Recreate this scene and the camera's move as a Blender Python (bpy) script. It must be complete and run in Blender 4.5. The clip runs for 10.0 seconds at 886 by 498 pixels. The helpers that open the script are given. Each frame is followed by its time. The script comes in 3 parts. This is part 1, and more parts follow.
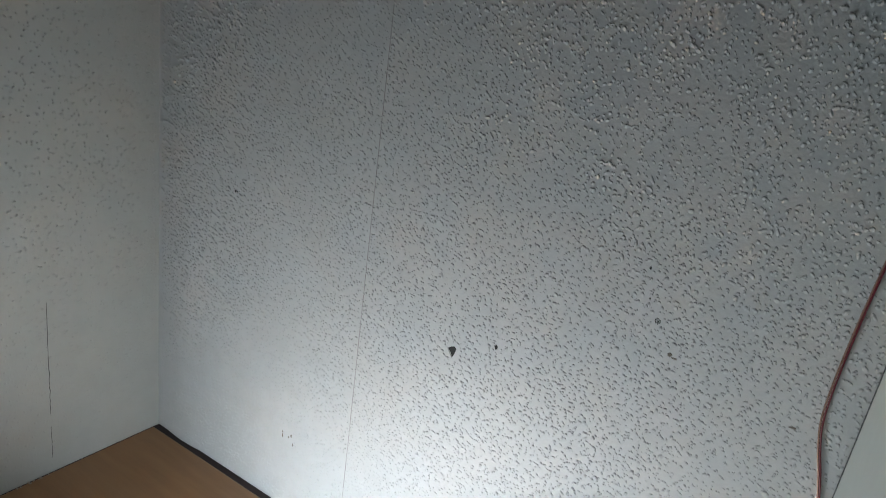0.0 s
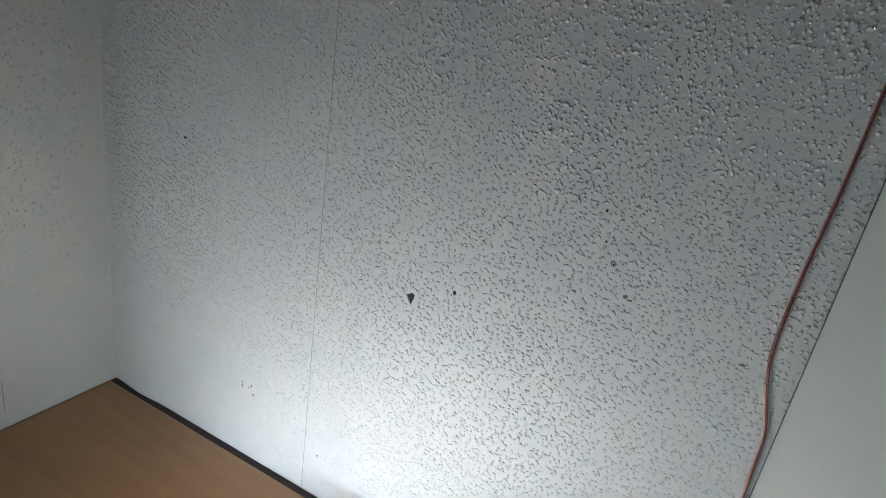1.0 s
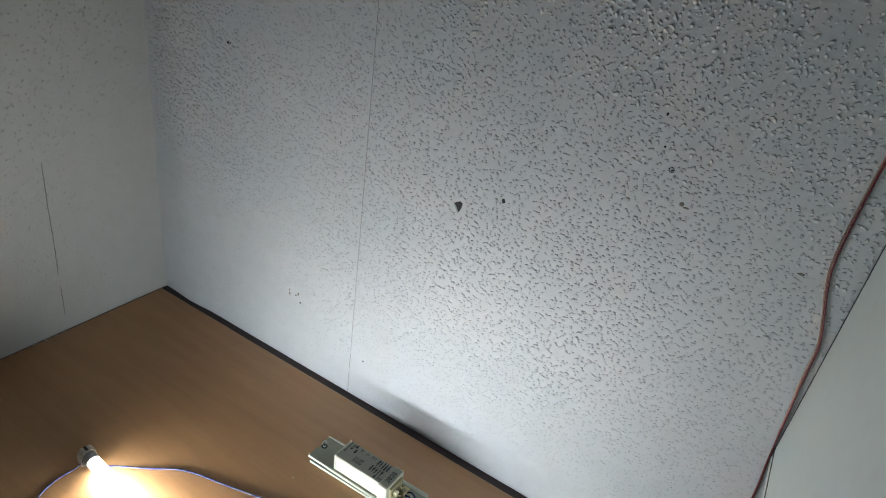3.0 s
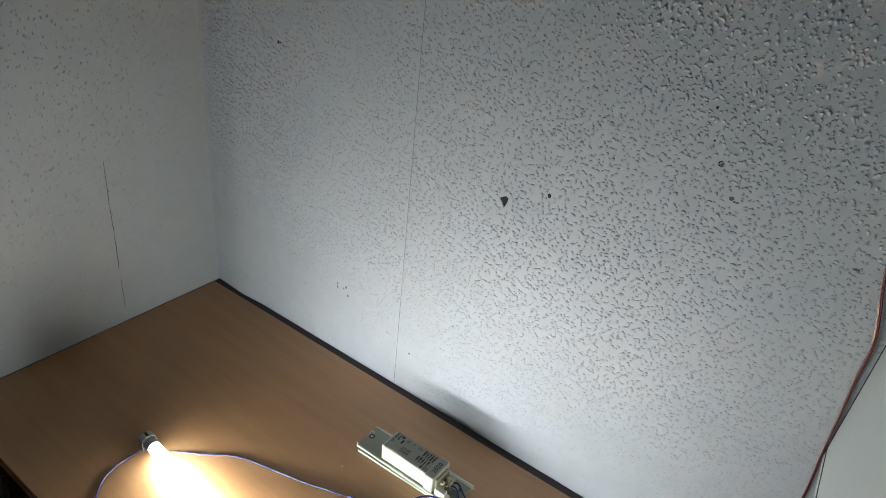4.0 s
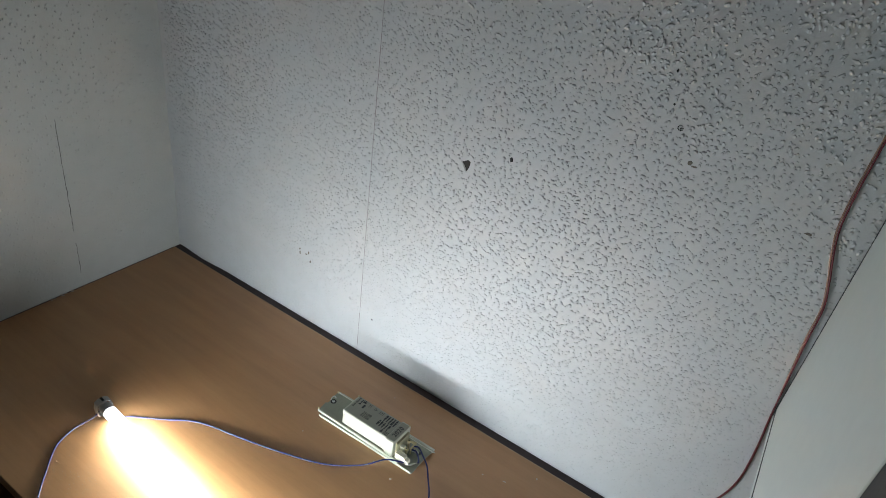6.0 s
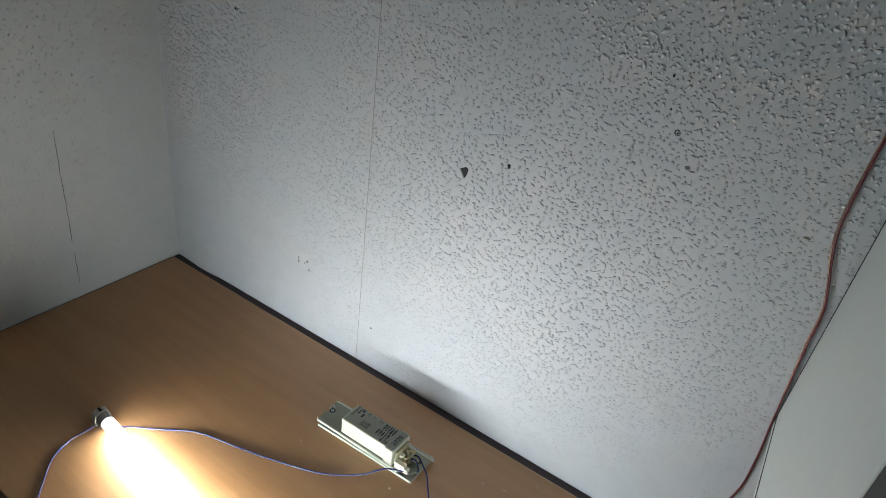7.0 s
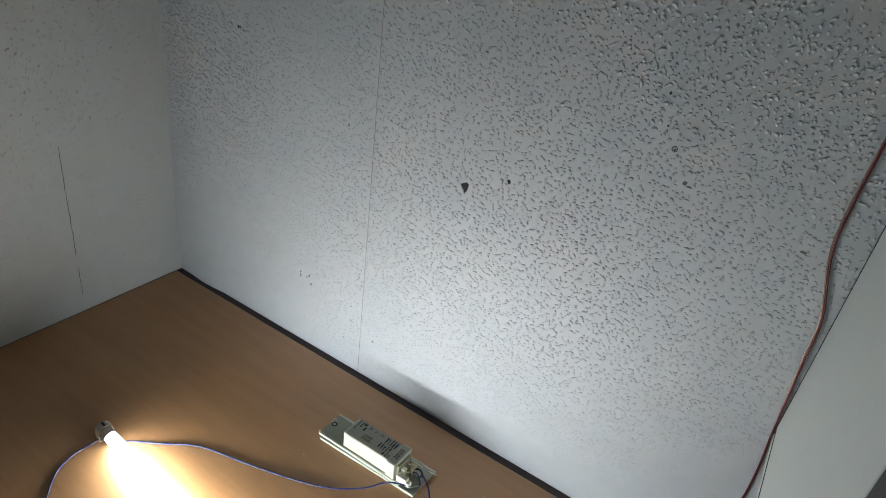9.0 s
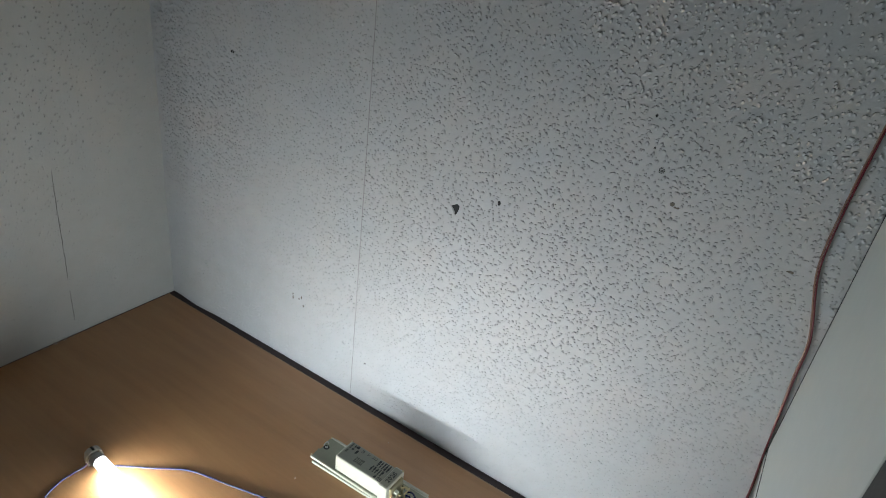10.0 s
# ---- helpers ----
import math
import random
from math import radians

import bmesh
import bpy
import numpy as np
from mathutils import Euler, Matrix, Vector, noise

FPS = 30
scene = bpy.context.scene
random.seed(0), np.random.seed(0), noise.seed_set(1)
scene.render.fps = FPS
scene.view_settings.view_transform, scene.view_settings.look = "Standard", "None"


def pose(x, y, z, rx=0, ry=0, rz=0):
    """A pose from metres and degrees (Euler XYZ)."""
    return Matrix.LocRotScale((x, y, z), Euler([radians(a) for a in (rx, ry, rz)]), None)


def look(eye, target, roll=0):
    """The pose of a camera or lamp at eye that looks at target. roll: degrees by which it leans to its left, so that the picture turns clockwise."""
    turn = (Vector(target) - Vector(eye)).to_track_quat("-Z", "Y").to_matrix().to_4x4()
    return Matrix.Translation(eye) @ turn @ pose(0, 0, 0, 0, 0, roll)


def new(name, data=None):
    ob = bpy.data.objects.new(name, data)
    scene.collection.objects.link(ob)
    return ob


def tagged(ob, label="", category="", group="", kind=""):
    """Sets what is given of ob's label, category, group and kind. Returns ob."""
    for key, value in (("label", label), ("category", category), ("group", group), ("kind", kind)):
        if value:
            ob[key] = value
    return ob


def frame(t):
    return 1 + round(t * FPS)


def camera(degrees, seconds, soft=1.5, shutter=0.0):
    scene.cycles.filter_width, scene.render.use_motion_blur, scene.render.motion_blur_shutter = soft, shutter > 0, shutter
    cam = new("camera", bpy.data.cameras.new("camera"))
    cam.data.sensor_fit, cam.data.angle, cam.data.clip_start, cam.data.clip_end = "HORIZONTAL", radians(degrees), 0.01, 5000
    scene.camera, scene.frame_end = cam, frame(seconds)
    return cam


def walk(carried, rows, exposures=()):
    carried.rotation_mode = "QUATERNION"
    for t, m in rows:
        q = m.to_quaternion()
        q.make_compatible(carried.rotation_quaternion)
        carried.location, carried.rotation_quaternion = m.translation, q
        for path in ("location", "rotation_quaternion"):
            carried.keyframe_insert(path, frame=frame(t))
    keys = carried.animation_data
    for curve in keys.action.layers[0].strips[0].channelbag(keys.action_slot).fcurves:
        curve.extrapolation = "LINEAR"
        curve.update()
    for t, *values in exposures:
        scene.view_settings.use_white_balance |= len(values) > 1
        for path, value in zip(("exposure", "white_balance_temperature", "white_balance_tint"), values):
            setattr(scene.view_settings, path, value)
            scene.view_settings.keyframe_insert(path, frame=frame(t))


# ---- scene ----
cam = camera(67.6, 10.0, soft=0.5, shutter=0.5)
PATH = [
    (0, (1.121, -0.773, 0.892), (0.143, 0.858, 0.274), 8.1),
    (0.5, (1.128, -0.763, 0.884), (0.2, 0.869, 0.194), 7.6),
    (1, (1.127, -0.757, 0.882), (0.278, 0.895, 0.141), 8.7),
    (1.5, (1.122, -0.757, 0.88), (0.322, 0.821, -0.053), 7.6),
    (1.7, (1.123, -0.75, 0.856), (0.333, 0.754, -0.2), 7.3),
    (2, (1.123, -0.755, 0.854), (0.333, 0.769, -0.172), 8.2),
    (2.5, (1.111, -0.761, 0.856), (0.29, 0.787, -0.11), 8.7),
    (3.8, (1.112, -0.782, 0.853), (0.178, 0.699, -0.114), 7.2),
    (4, (1.111, -0.782, 0.862), (0.162, 0.673, -0.129), 6.6),
    (4.5, (1.118, -0.774, 0.856), (0.201, 0.694, -0.146), 7.2),
    (5, (1.12, -0.778, 0.859), (0.209, 0.69, -0.149), 7.0),
    (5.5, (1.12, -0.775, 0.853), (0.26, 0.699, -0.189), 8.8),
    (5.7, (1.122, -0.774, 0.85), (0.282, 0.703, -0.206), 9.0),
    (6.8, (1.132, -0.77, 0.846), (0.226, 0.695, -0.17), 7.3),
    (7, (1.13, -0.77, 0.844), (0.264, 0.714, -0.18), 8.2),
    (7.5, (1.137, -0.773, 0.857), (0.225, 0.695, -0.15), 6.7),
    (8, (1.137, -0.778, 0.853), (0.254, 0.713, -0.145), 7.6),
    (8.5, (1.136, -0.776, 0.855), (0.253, 0.722, -0.133), 7.9),
    (9, (1.132, -0.776, 0.853), (0.252, 0.719, -0.142), 7.9),
    (9.5, (1.132, -0.777, 0.853), (0.232, 0.716, -0.126), 7.4),
    (10, (1.139, -0.775, 0.856), (0.247, 0.749, -0.082), 7.7),
]
walk(cam, [(t, look(eye, target, roll)) for t, eye, target, roll in PATH],
     [(0.0, 0.25), (1.0, 0.28), (1.6, 0.26), (2.0, 0.12), (2.5, -0.01), (4.2, -0.05), (5.7, -0.04), (8.0, -0.12), (10.0, -0.13)])

# ---- light ----
world = bpy.data.worlds.new("room_world")
scene.world = world
world.use_nodes = True
world.node_tree.nodes["Background"].inputs[0].default_value = (0.6, 0.7, 0.8, 1)
world.node_tree.nodes["Background"].inputs[1].default_value = 0.02
TUBE_GLOW, LENGTH = 80.0, 0.690


# ---- materials ----
def material(name, base=(0.5, 0.5, 0.5), rough=0.5, metal=0.0):
    m = bpy.data.materials.new(name)
    m.use_nodes = True
    b = m.node_tree.nodes["Principled BSDF"]
    b.inputs["Base Color"].default_value = (*base, 1)
    b.inputs["Roughness"].default_value = rough
    b.inputs["Metallic"].default_value = metal
    return m, m.node_tree.nodes, m.node_tree.links, b


def coords(nodes, links, scale=(1, 1, 1), kind="Object"):
    tc, mp = nodes.new("ShaderNodeTexCoord"), nodes.new("ShaderNodeMapping")
    mp.inputs["Scale"].default_value = scale
    links.new(tc.outputs[kind], mp.inputs["Vector"])
    return mp.outputs["Vector"]


def noise_tex(nodes, links, vec, scale, detail=4.0, rough=0.55):
    n = nodes.new("ShaderNodeTexNoise")
    n.inputs["Scale"].default_value, n.inputs["Detail"].default_value, n.inputs["Roughness"].default_value = scale, detail, rough
    links.new(vec, n.inputs["Vector"])
    return n.outputs["Fac"]


def ramp(nodes, links, fac, stops):
    r = nodes.new("ShaderNodeValToRGB")
    els = r.color_ramp.elements
    while len(els) < len(stops):
        els.new(0.5)
    for e, (p, c) in zip(els, stops):
        e.position, e.color = p, (*c, 1)
    links.new(fac, r.inputs["Fac"])
    return r.outputs["Color"]


def mixed(nodes, links, fac, a, b, blend="MIX"):
    n = nodes.new("ShaderNodeMix")
    n.data_type, n.blend_type = "RGBA", blend
    for sock, v in ((n.inputs[0], fac), (n.inputs[6], a), (n.inputs[7], b)):
        if isinstance(v, (int, float)):
            sock.default_value = v
        elif isinstance(v, tuple):
            sock.default_value = (*v, 1)
        else:
            links.new(v, sock)
    return n.outputs[2]


def bumped(nodes, links, bsdf, height, strength, distance):
    n = nodes.new("ShaderNodeBump")
    n.inputs["Strength"].default_value, n.inputs["Distance"].default_value = strength, distance
    links.new(height, n.inputs["Height"])
    links.new(n.outputs["Normal"], bsdf.inputs["Normal"])


def simple(name, base, rough=0.5, metal=0.0, vary=0.15, grain=60.0, bump=0.0005, other=None):
    """A surface with two scales of variation in its colour and roughness, and a fine relief."""
    m, n, l, b = material(name, base, rough, metal)
    v = coords(n, l)
    fine, broad = noise_tex(n, l, v, grain * 6, 3), noise_tex(n, l, v, grain / 5, 4)
    lo = tuple(c * (1 - vary) for c in base) if other is None else other
    hi = tuple(min(1, c * (1 + vary)) for c in base)
    col = ramp(n, l, broad, [(0.3, lo), (0.7, hi)])
    col = mixed(n, l, 0.12, col, ramp(n, l, fine, [(0.3, tuple(c * 0.7 for c in base)), (0.7, hi)]))
    l.new(col, b.inputs["Base Color"])
    mr = n.new("ShaderNodeMapRange")
    mr.inputs["To Min"].default_value, mr.inputs["To Max"].default_value = max(0.02, rough - 0.1), min(1, rough + 0.12)
    l.new(broad, mr.inputs["Value"])
    l.new(mr.outputs[0], b.inputs["Roughness"])
    if bump:
        bumped(n, l, b, fine, 0.5, bump)
    return m


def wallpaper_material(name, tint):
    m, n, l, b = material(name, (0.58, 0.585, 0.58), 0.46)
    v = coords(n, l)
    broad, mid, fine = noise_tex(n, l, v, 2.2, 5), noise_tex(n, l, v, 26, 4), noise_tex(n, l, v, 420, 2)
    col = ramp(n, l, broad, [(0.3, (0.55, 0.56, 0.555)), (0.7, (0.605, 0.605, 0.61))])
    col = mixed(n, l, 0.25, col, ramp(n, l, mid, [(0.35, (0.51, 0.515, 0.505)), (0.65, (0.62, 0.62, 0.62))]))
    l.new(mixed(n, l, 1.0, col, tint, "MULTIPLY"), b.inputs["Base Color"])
    lumps = noise_tex(n, l, v, 190, 3, 0.55)
    both = n.new("ShaderNodeMath")
    both.operation = "MULTIPLY_ADD"
    both.inputs[1].default_value = 0.22
    l.new(fine, both.inputs[0])
    l.new(lumps, both.inputs[2])
    bumped(n, l, b, both.outputs[0], 0.4, 0.0014)
    return m


def desk_material():
    m, n, l, b = material("brown_wood_laminate", (0.338, 0.184, 0.070), 0.38)
    v = coords(n, l, (1.2, 16, 16))
    w = coords(n, l, (14, 115, 115))
    u = coords(n, l)
    streak, pore, broad = noise_tex(n, l, v, 3.0, 6, 0.6), noise_tex(n, l, w, 3.0, 3, 0.6), noise_tex(n, l, u, 3.5, 4)
    col = ramp(n, l, streak, [(0.25, (0.316, 0.150, 0.057)), (0.5, (0.422, 0.210, 0.084)), (0.75, (0.513, 0.277, 0.118))])
    col = mixed(n, l, 0.14, col, ramp(n, l, pore, [(0.30, (0.210, 0.099, 0.038)), (0.5, (0.467, 0.249, 0.104))]))
    col = mixed(n, l, 0.45, col, ramp(n, l, broad, [(0.35, (0.351, 0.176, 0.067)), (0.65, (0.491, 0.255, 0.104))]))
    l.new(col, b.inputs["Base Color"])
    r = n.new("ShaderNodeMapRange")
    r.inputs["To Min"].default_value, r.inputs["To Max"].default_value = 0.30, 0.50
    l.new(broad, r.inputs["Value"])
    l.new(r.outputs[0], b.inputs["Roughness"])
    bumped(n, l, b, ramp(n, l, pore, [(0.33, (0, 0, 0)), (0.44, (1, 1, 1))]), 0.2, 0.0004)
    b.inputs["Coat Weight"].default_value, b.inputs["Coat Roughness"].default_value = 0.35, 0.42
    return m


def glow_material():
    m, n, l, b = material("lit_fluorescent_glass", (0.9, 0.9, 0.9), 0.3)
    b.inputs["Emission Color"].default_value = (0.84, 0.96, 1.05, 1)
    # the glow weakens towards the electrodes at both ends
    tc, split, far, fall = n.new("ShaderNodeTexCoord"), n.new("ShaderNodeSeparateXYZ"), n.new("ShaderNodeMath"), n.new("ShaderNodeMapRange")
    l.new(tc.outputs["Object"], split.inputs[0])
    l.new(split.outputs["X"], far.inputs[0])
    far.operation = "SUBTRACT"
    far.inputs[1].default_value = LENGTH / 2
    size = n.new("ShaderNodeMath")
    size.operation = "ABSOLUTE"
    l.new(far.outputs[0], size.inputs[0])
    l.new(size.outputs[0], fall.inputs["Value"])
    fall.interpolation_type = "SMOOTHSTEP"
    for key, value in (("From Min", LENGTH / 2 - 0.075), ("From Max", LENGTH / 2 - 0.010), ("To Min", TUBE_GLOW), ("To Max", TUBE_GLOW * 0.12)):
        fall.inputs[key].default_value = value
    l.new(fall.outputs[0], b.inputs["Emission Strength"])
    return m


WALLPAPER = wallpaper_material("white_woodchip_wallpaper", (1.0, 1.0, 1.0))
# side wall copy: yellowish, and darkened to paint in its weaker light
SHADED_PAPER = wallpaper_material("shaded_yellowish_woodchip_wallpaper", (0.815, 0.805, 0.76))
PLASTER = simple("bare_grey_plaster", (0.22, 0.20, 0.19), 0.9, grain=30)
# grey of the added closures, set by how much light they bounce back
PAINT = simple("unseen_closure_grey", (0.21, 0.21, 0.205), 0.8, vary=0.04, grain=8)
DESK = desk_material()
DESK_EDGE = simple("worn_desk_edge", (0.38, 0.25, 0.14), 0.55, vary=0.3, grain=40)
DARK = simple("dark_gap_shade", (0.035, 0.036, 0.036), 0.6, vary=0.2, grain=30)
RUBBER = simple("black_rubber_seal", (0.045, 0.045, 0.044), 0.75, vary=0.2, grain=30)
CARPET = simple("dark_floor", (0.15, 0.16, 0.20), 0.9, vary=0.3, grain=60)
ENAMEL = simple("off_white_enamel", (0.65, 0.68, 0.63), 0.32, vary=0.03, grain=9, bump=0.0002)
WHITE_METAL = simple("cream_painted_steel", (0.47, 0.46, 0.37), 0.4, vary=0.08, grain=40, bump=0.0002)
ZINC = simple("grey_galvanised_steel", (0.25, 0.26, 0.195), 0.45, 0.3, vary=0.2, grain=50, bump=0.0003)
LABEL = simple("grey_ballast_label", (0.31, 0.31, 0.25), 0.5, vary=0.06, grain=40, bump=0.0001)
INK = simple("black_print", (0.03, 0.03, 0.03), 0.6, grain=50, bump=0)
FAINT = simple("faded_grey_print", (0.13, 0.13, 0.105), 0.6, grain=50, bump=0)
CREAM_OLIVE = simple("olive_varnished_winding", (0.30, 0.27, 0.16), 0.45, vary=0.15, grain=40)
BRASS = simple("tarnished_brass", (0.50, 0.42, 0.22), 0.38, 0.7, vary=0.25, grain=60)
NYLON = simple("white_nylon", (0.76, 0.72, 0.57), 0.45, vary=0.05, grain=40, bump=0.0001)
HOLDER = simple("greyed_plastic", (0.50, 0.48, 0.43), 0.45, vary=0.08, grain=40, bump=0.0001)
GREY_PLASTIC = simple("grey_plastic_cap", (0.42, 0.41, 0.40), 0.4, vary=0.1, grain=40, bump=0.0002)
STEEL = simple("dull_steel", (0.45, 0.45, 0.43), 0.3, 0.9, vary=0.15, grain=60)
BLUE = simple("blue_wire_sheath", (0.012, 0.015, 0.07), 0.12, vary=0.15, grain=40, bump=0.0001)
COPPER = simple("copper_seen_through_sheath", (0.38, 0.23, 0.17), 0.25, 0.4, vary=0.25, grain=25, bump=0.0002)
RED = simple("dark_red_wire_sheath", (0.15, 0.012, 0.020), 0.5, 0.0, vary=0.25, grain=25, bump=0.0002)
HOLE = simple("dark_hole", (0.03, 0.03, 0.028), 0.95, vary=0.3, grain=80, bump=0)
STAIN = simple("rusty_stain", (0.20, 0.175, 0.145), 0.9, vary=0.3, grain=80, bump=0)
CRUMB = simple("pale_plaster_crumb", (0.50, 0.43, 0.34), 0.8, vary=0.15, grain=80)
GLOW = glow_material()


# ---- building ----
def part(name, bm, mat, parent=None, label="", smooth=False):
    me = bpy.data.meshes.new(name)
    bmesh.ops.recalc_face_normals(bm, faces=bm.faces)
    bm.to_mesh(me)
    bm.free()
    me.materials.append(mat)
    if smooth:
        me.polygons.foreach_set("use_smooth", [True] * len(me.polygons))
    ob = new(name, me)
    ob.parent = parent
    if label:
        tagged(ob, label)
    return ob


def box(x0, x1, y0, y1, z0, z1, bevel=0.0, bm=None, seg=2):
    out = bm or bmesh.new()
    b = bmesh.new()
    bmesh.ops.create_cube(b, size=1)
    for v in b.verts:
        v.co = Vector(((x0 + x1) / 2 + v.co.x * (x1 - x0), (y0 + y1) / 2 + v.co.y * (y1 - y0), (z0 + z1) / 2 + v.co.z * (z1 - z0)))
    if bevel:
        bmesh.ops.bevel(b, geom=b.edges[:], offset=bevel, segments=seg, affect="EDGES", profile=0.5)
    if bm is None:
        out.free()
        return b
    tmp = bpy.data.meshes.new("tmp")
    b.to_mesh(tmp)
    b.free()
    out.from_mesh(tmp)
    bpy.data.meshes.remove(tmp)
    return out


def lathe(profile, seg=24, axis="x"):
    """A turned shape: profile is pairs of (along the axis, radius)."""
    b = bmesh.new()
    rings = []
    for a, r in profile:
        ring = []
        for i in range(seg):
            t = 2 * math.pi * i / seg
            c, s = r * math.cos(t), r * math.sin(t)
            ring.append(b.verts.new((a, c, s) if axis == "x" else (c, s, a) if axis == "z" else (c, a, s)))
        rings.append(ring)
    for p, q in zip(rings, rings[1:]):
        for i in range(seg):
            b.faces.new((p[i], p[(i + 1) % seg], q[(i + 1) % seg], q[i]))
    b.faces.new(rings[0])
    b.faces.new(rings[-1])
    return b


def spline(points, steps=10):
    """A smooth line through the points."""
    p = [Vector(q) for q in points]
    p = [2 * p[0] - p[1]] + p + [2 * p[-1] - p[-2]]
    out = []
    for i in range(1, len(p) - 2):
        for k in range(steps):
            t = k / steps
            a, b, c, d = p[i - 1:i + 3]
            out.append(0.5 * (2 * b + (c - a) * t + (2 * a - 5 * b + 4 * c - d) * t * t + (3 * b - a - 3 * c + d) * t ** 3))
    return out + [p[-2]]


def hose(line, radius, seg=10, bm=None):
    """A round wire along a line."""
    b = bm or bmesh.new()
    rings, side = [], None
    for i, q in enumerate(line):
        d = (line[min(i + 1, len(line) - 1)] - line[max(i - 1, 0)]).normalized()
        side = (d.orthogonal() if side is None else side - d * side.dot(d)).normalized()
        up = d.cross(side)
        rings.append([b.verts.new(q + radius * (math.cos(2 * math.pi * k / seg) * side + math.sin(2 * math.pi * k / seg) * up)) for k in range(seg)])
    for p, q in zip(rings, rings[1:]):
        for k in range(seg):
            b.faces.new((p[k], p[(k + 1) % seg], q[(k + 1) % seg], q[k]))
    b.faces.new(rings[0])
    b.faces.new(rings[-1])
    return b


def empty(name, m, label, category, group="", kind=""):
    e = new(name)
    e.matrix_world = m
    e.empty_display_size = 0.02
    return tagged(e, label, category, group, kind)


# ---- the room ----
CEIL, FLOOR, RX, RY = 1.85, -0.75, 3.6, -3.4


def blur(a, s):
    fy, fx = np.fft.fftfreq(a.shape[0])[:, None], np.fft.rfftfreq(a.shape[1])[None]
    return np.fft.irfft2(np.fft.rfft2(a) * np.exp(-2 * (math.pi * s) ** 2 * (fx * fx + fy * fy)), a.shape)


def to_mesh(name, co, faces, mat, parent):
    """A smooth mesh from arrays of places and of faces with the same number of corners."""
    me = bpy.data.meshes.new(name)
    me.vertices.add(len(co))
    me.vertices.foreach_set("co", co.astype(np.float32).ravel())
    me.loops.add(faces.size)
    me.loops.foreach_set("vertex_index", faces.astype(np.int32).ravel())
    me.polygons.add(len(faces))
    me.polygons.foreach_set("loop_start", np.arange(0, faces.size, faces.shape[1], dtype=np.int32))
    me.polygons.foreach_set("use_smooth", np.ones(len(faces), dtype=bool))
    me.update(calc_edges=True)
    me.validate()
    me.materials.append(mat)
    ob = new(name, me)
    ob.parent = parent
    return ob


COVE, SKIN = 0.003, 0.0018


def cove(u):
    q = np.clip(COVE - u, 0, COVE)
    return COVE - np.sqrt(COVE * COVE - q * q)


def swell(u):
    """The uneven plaster of the north wall swells a little beside the corner."""
    return 0.0042 * np.exp(-((u - 0.085) / 0.045) ** 2) - 0.0042 * math.exp(-(0.085 / 0.045) ** 2)


# where the two papers meet on the diagonal of the rounded corner
FOLD = SKIN + COVE * (1 - math.sqrt(0.5)) - 0.0005
for _ in range(40):
    FOLD = 0.5 * FOLD + 0.5 * (SKIN + float(cove(np.array([FOLD]))[0]))


def sheet(name, parent, u0, u1, v0, v1, step, seed, west=False):
    """One drop of wallpaper on the north wall (u is x) or the west wall (u is -y), slightly wavy, rounded into the corner."""
    cols, rows = int((u1 - u0) / step) + 1, int((v1 - v0) / step) + 1
    u = np.linspace(u0, u1, cols)
    if u0 < COVE:
        u = np.concatenate([np.linspace(u0, 0.02, 8), np.linspace(0.02, u1, cols)[1:]])
        cols = len(u)
    u = u[None].repeat(rows, 0)
    v = np.linspace(v0, v1, rows)[:, None].repeat(cols, 1)
    soft = blur(np.random.default_rng(seed).standard_normal((rows, cols)), 0.012 / step)
    broad = blur(np.random.default_rng(seed + 50).standard_normal((rows, cols)), 0.06 / step)
    h = SKIN + 0.00003 * soft / soft.std() + 0.00004 * broad / broad.std() + cove(u) + (0 if west else swell(u))
    h[:, -1] -= 0.0006
    if u0 > COVE:
        h[:, 0] -= 0.0006
    co = np.stack([h, -u, v] if west else [u, -h, v], -1).reshape(-1, 3)
    i = np.arange(rows * cols).reshape(rows, cols)
    quads = np.stack([i[:-1, :-1], i[:-1, 1:], i[1:, 1:], i[1:, :-1]], -1).reshape(-1, 4)
    return to_mesh(name, co, quads[:, ::-1] if west else quads, SHADED_PAPER if west else WALLPAPER, parent)


MARKS = ((0.698, 0.452, 0.013), (0.767, 0.4855, 0.006), (0.970, 0.600, 0.008), (0.994, 0.563, 0.009), (0.947, 0.661, 0.006), (0.955, 0.624, 0.005), (0.383, 0.152, 0.018))


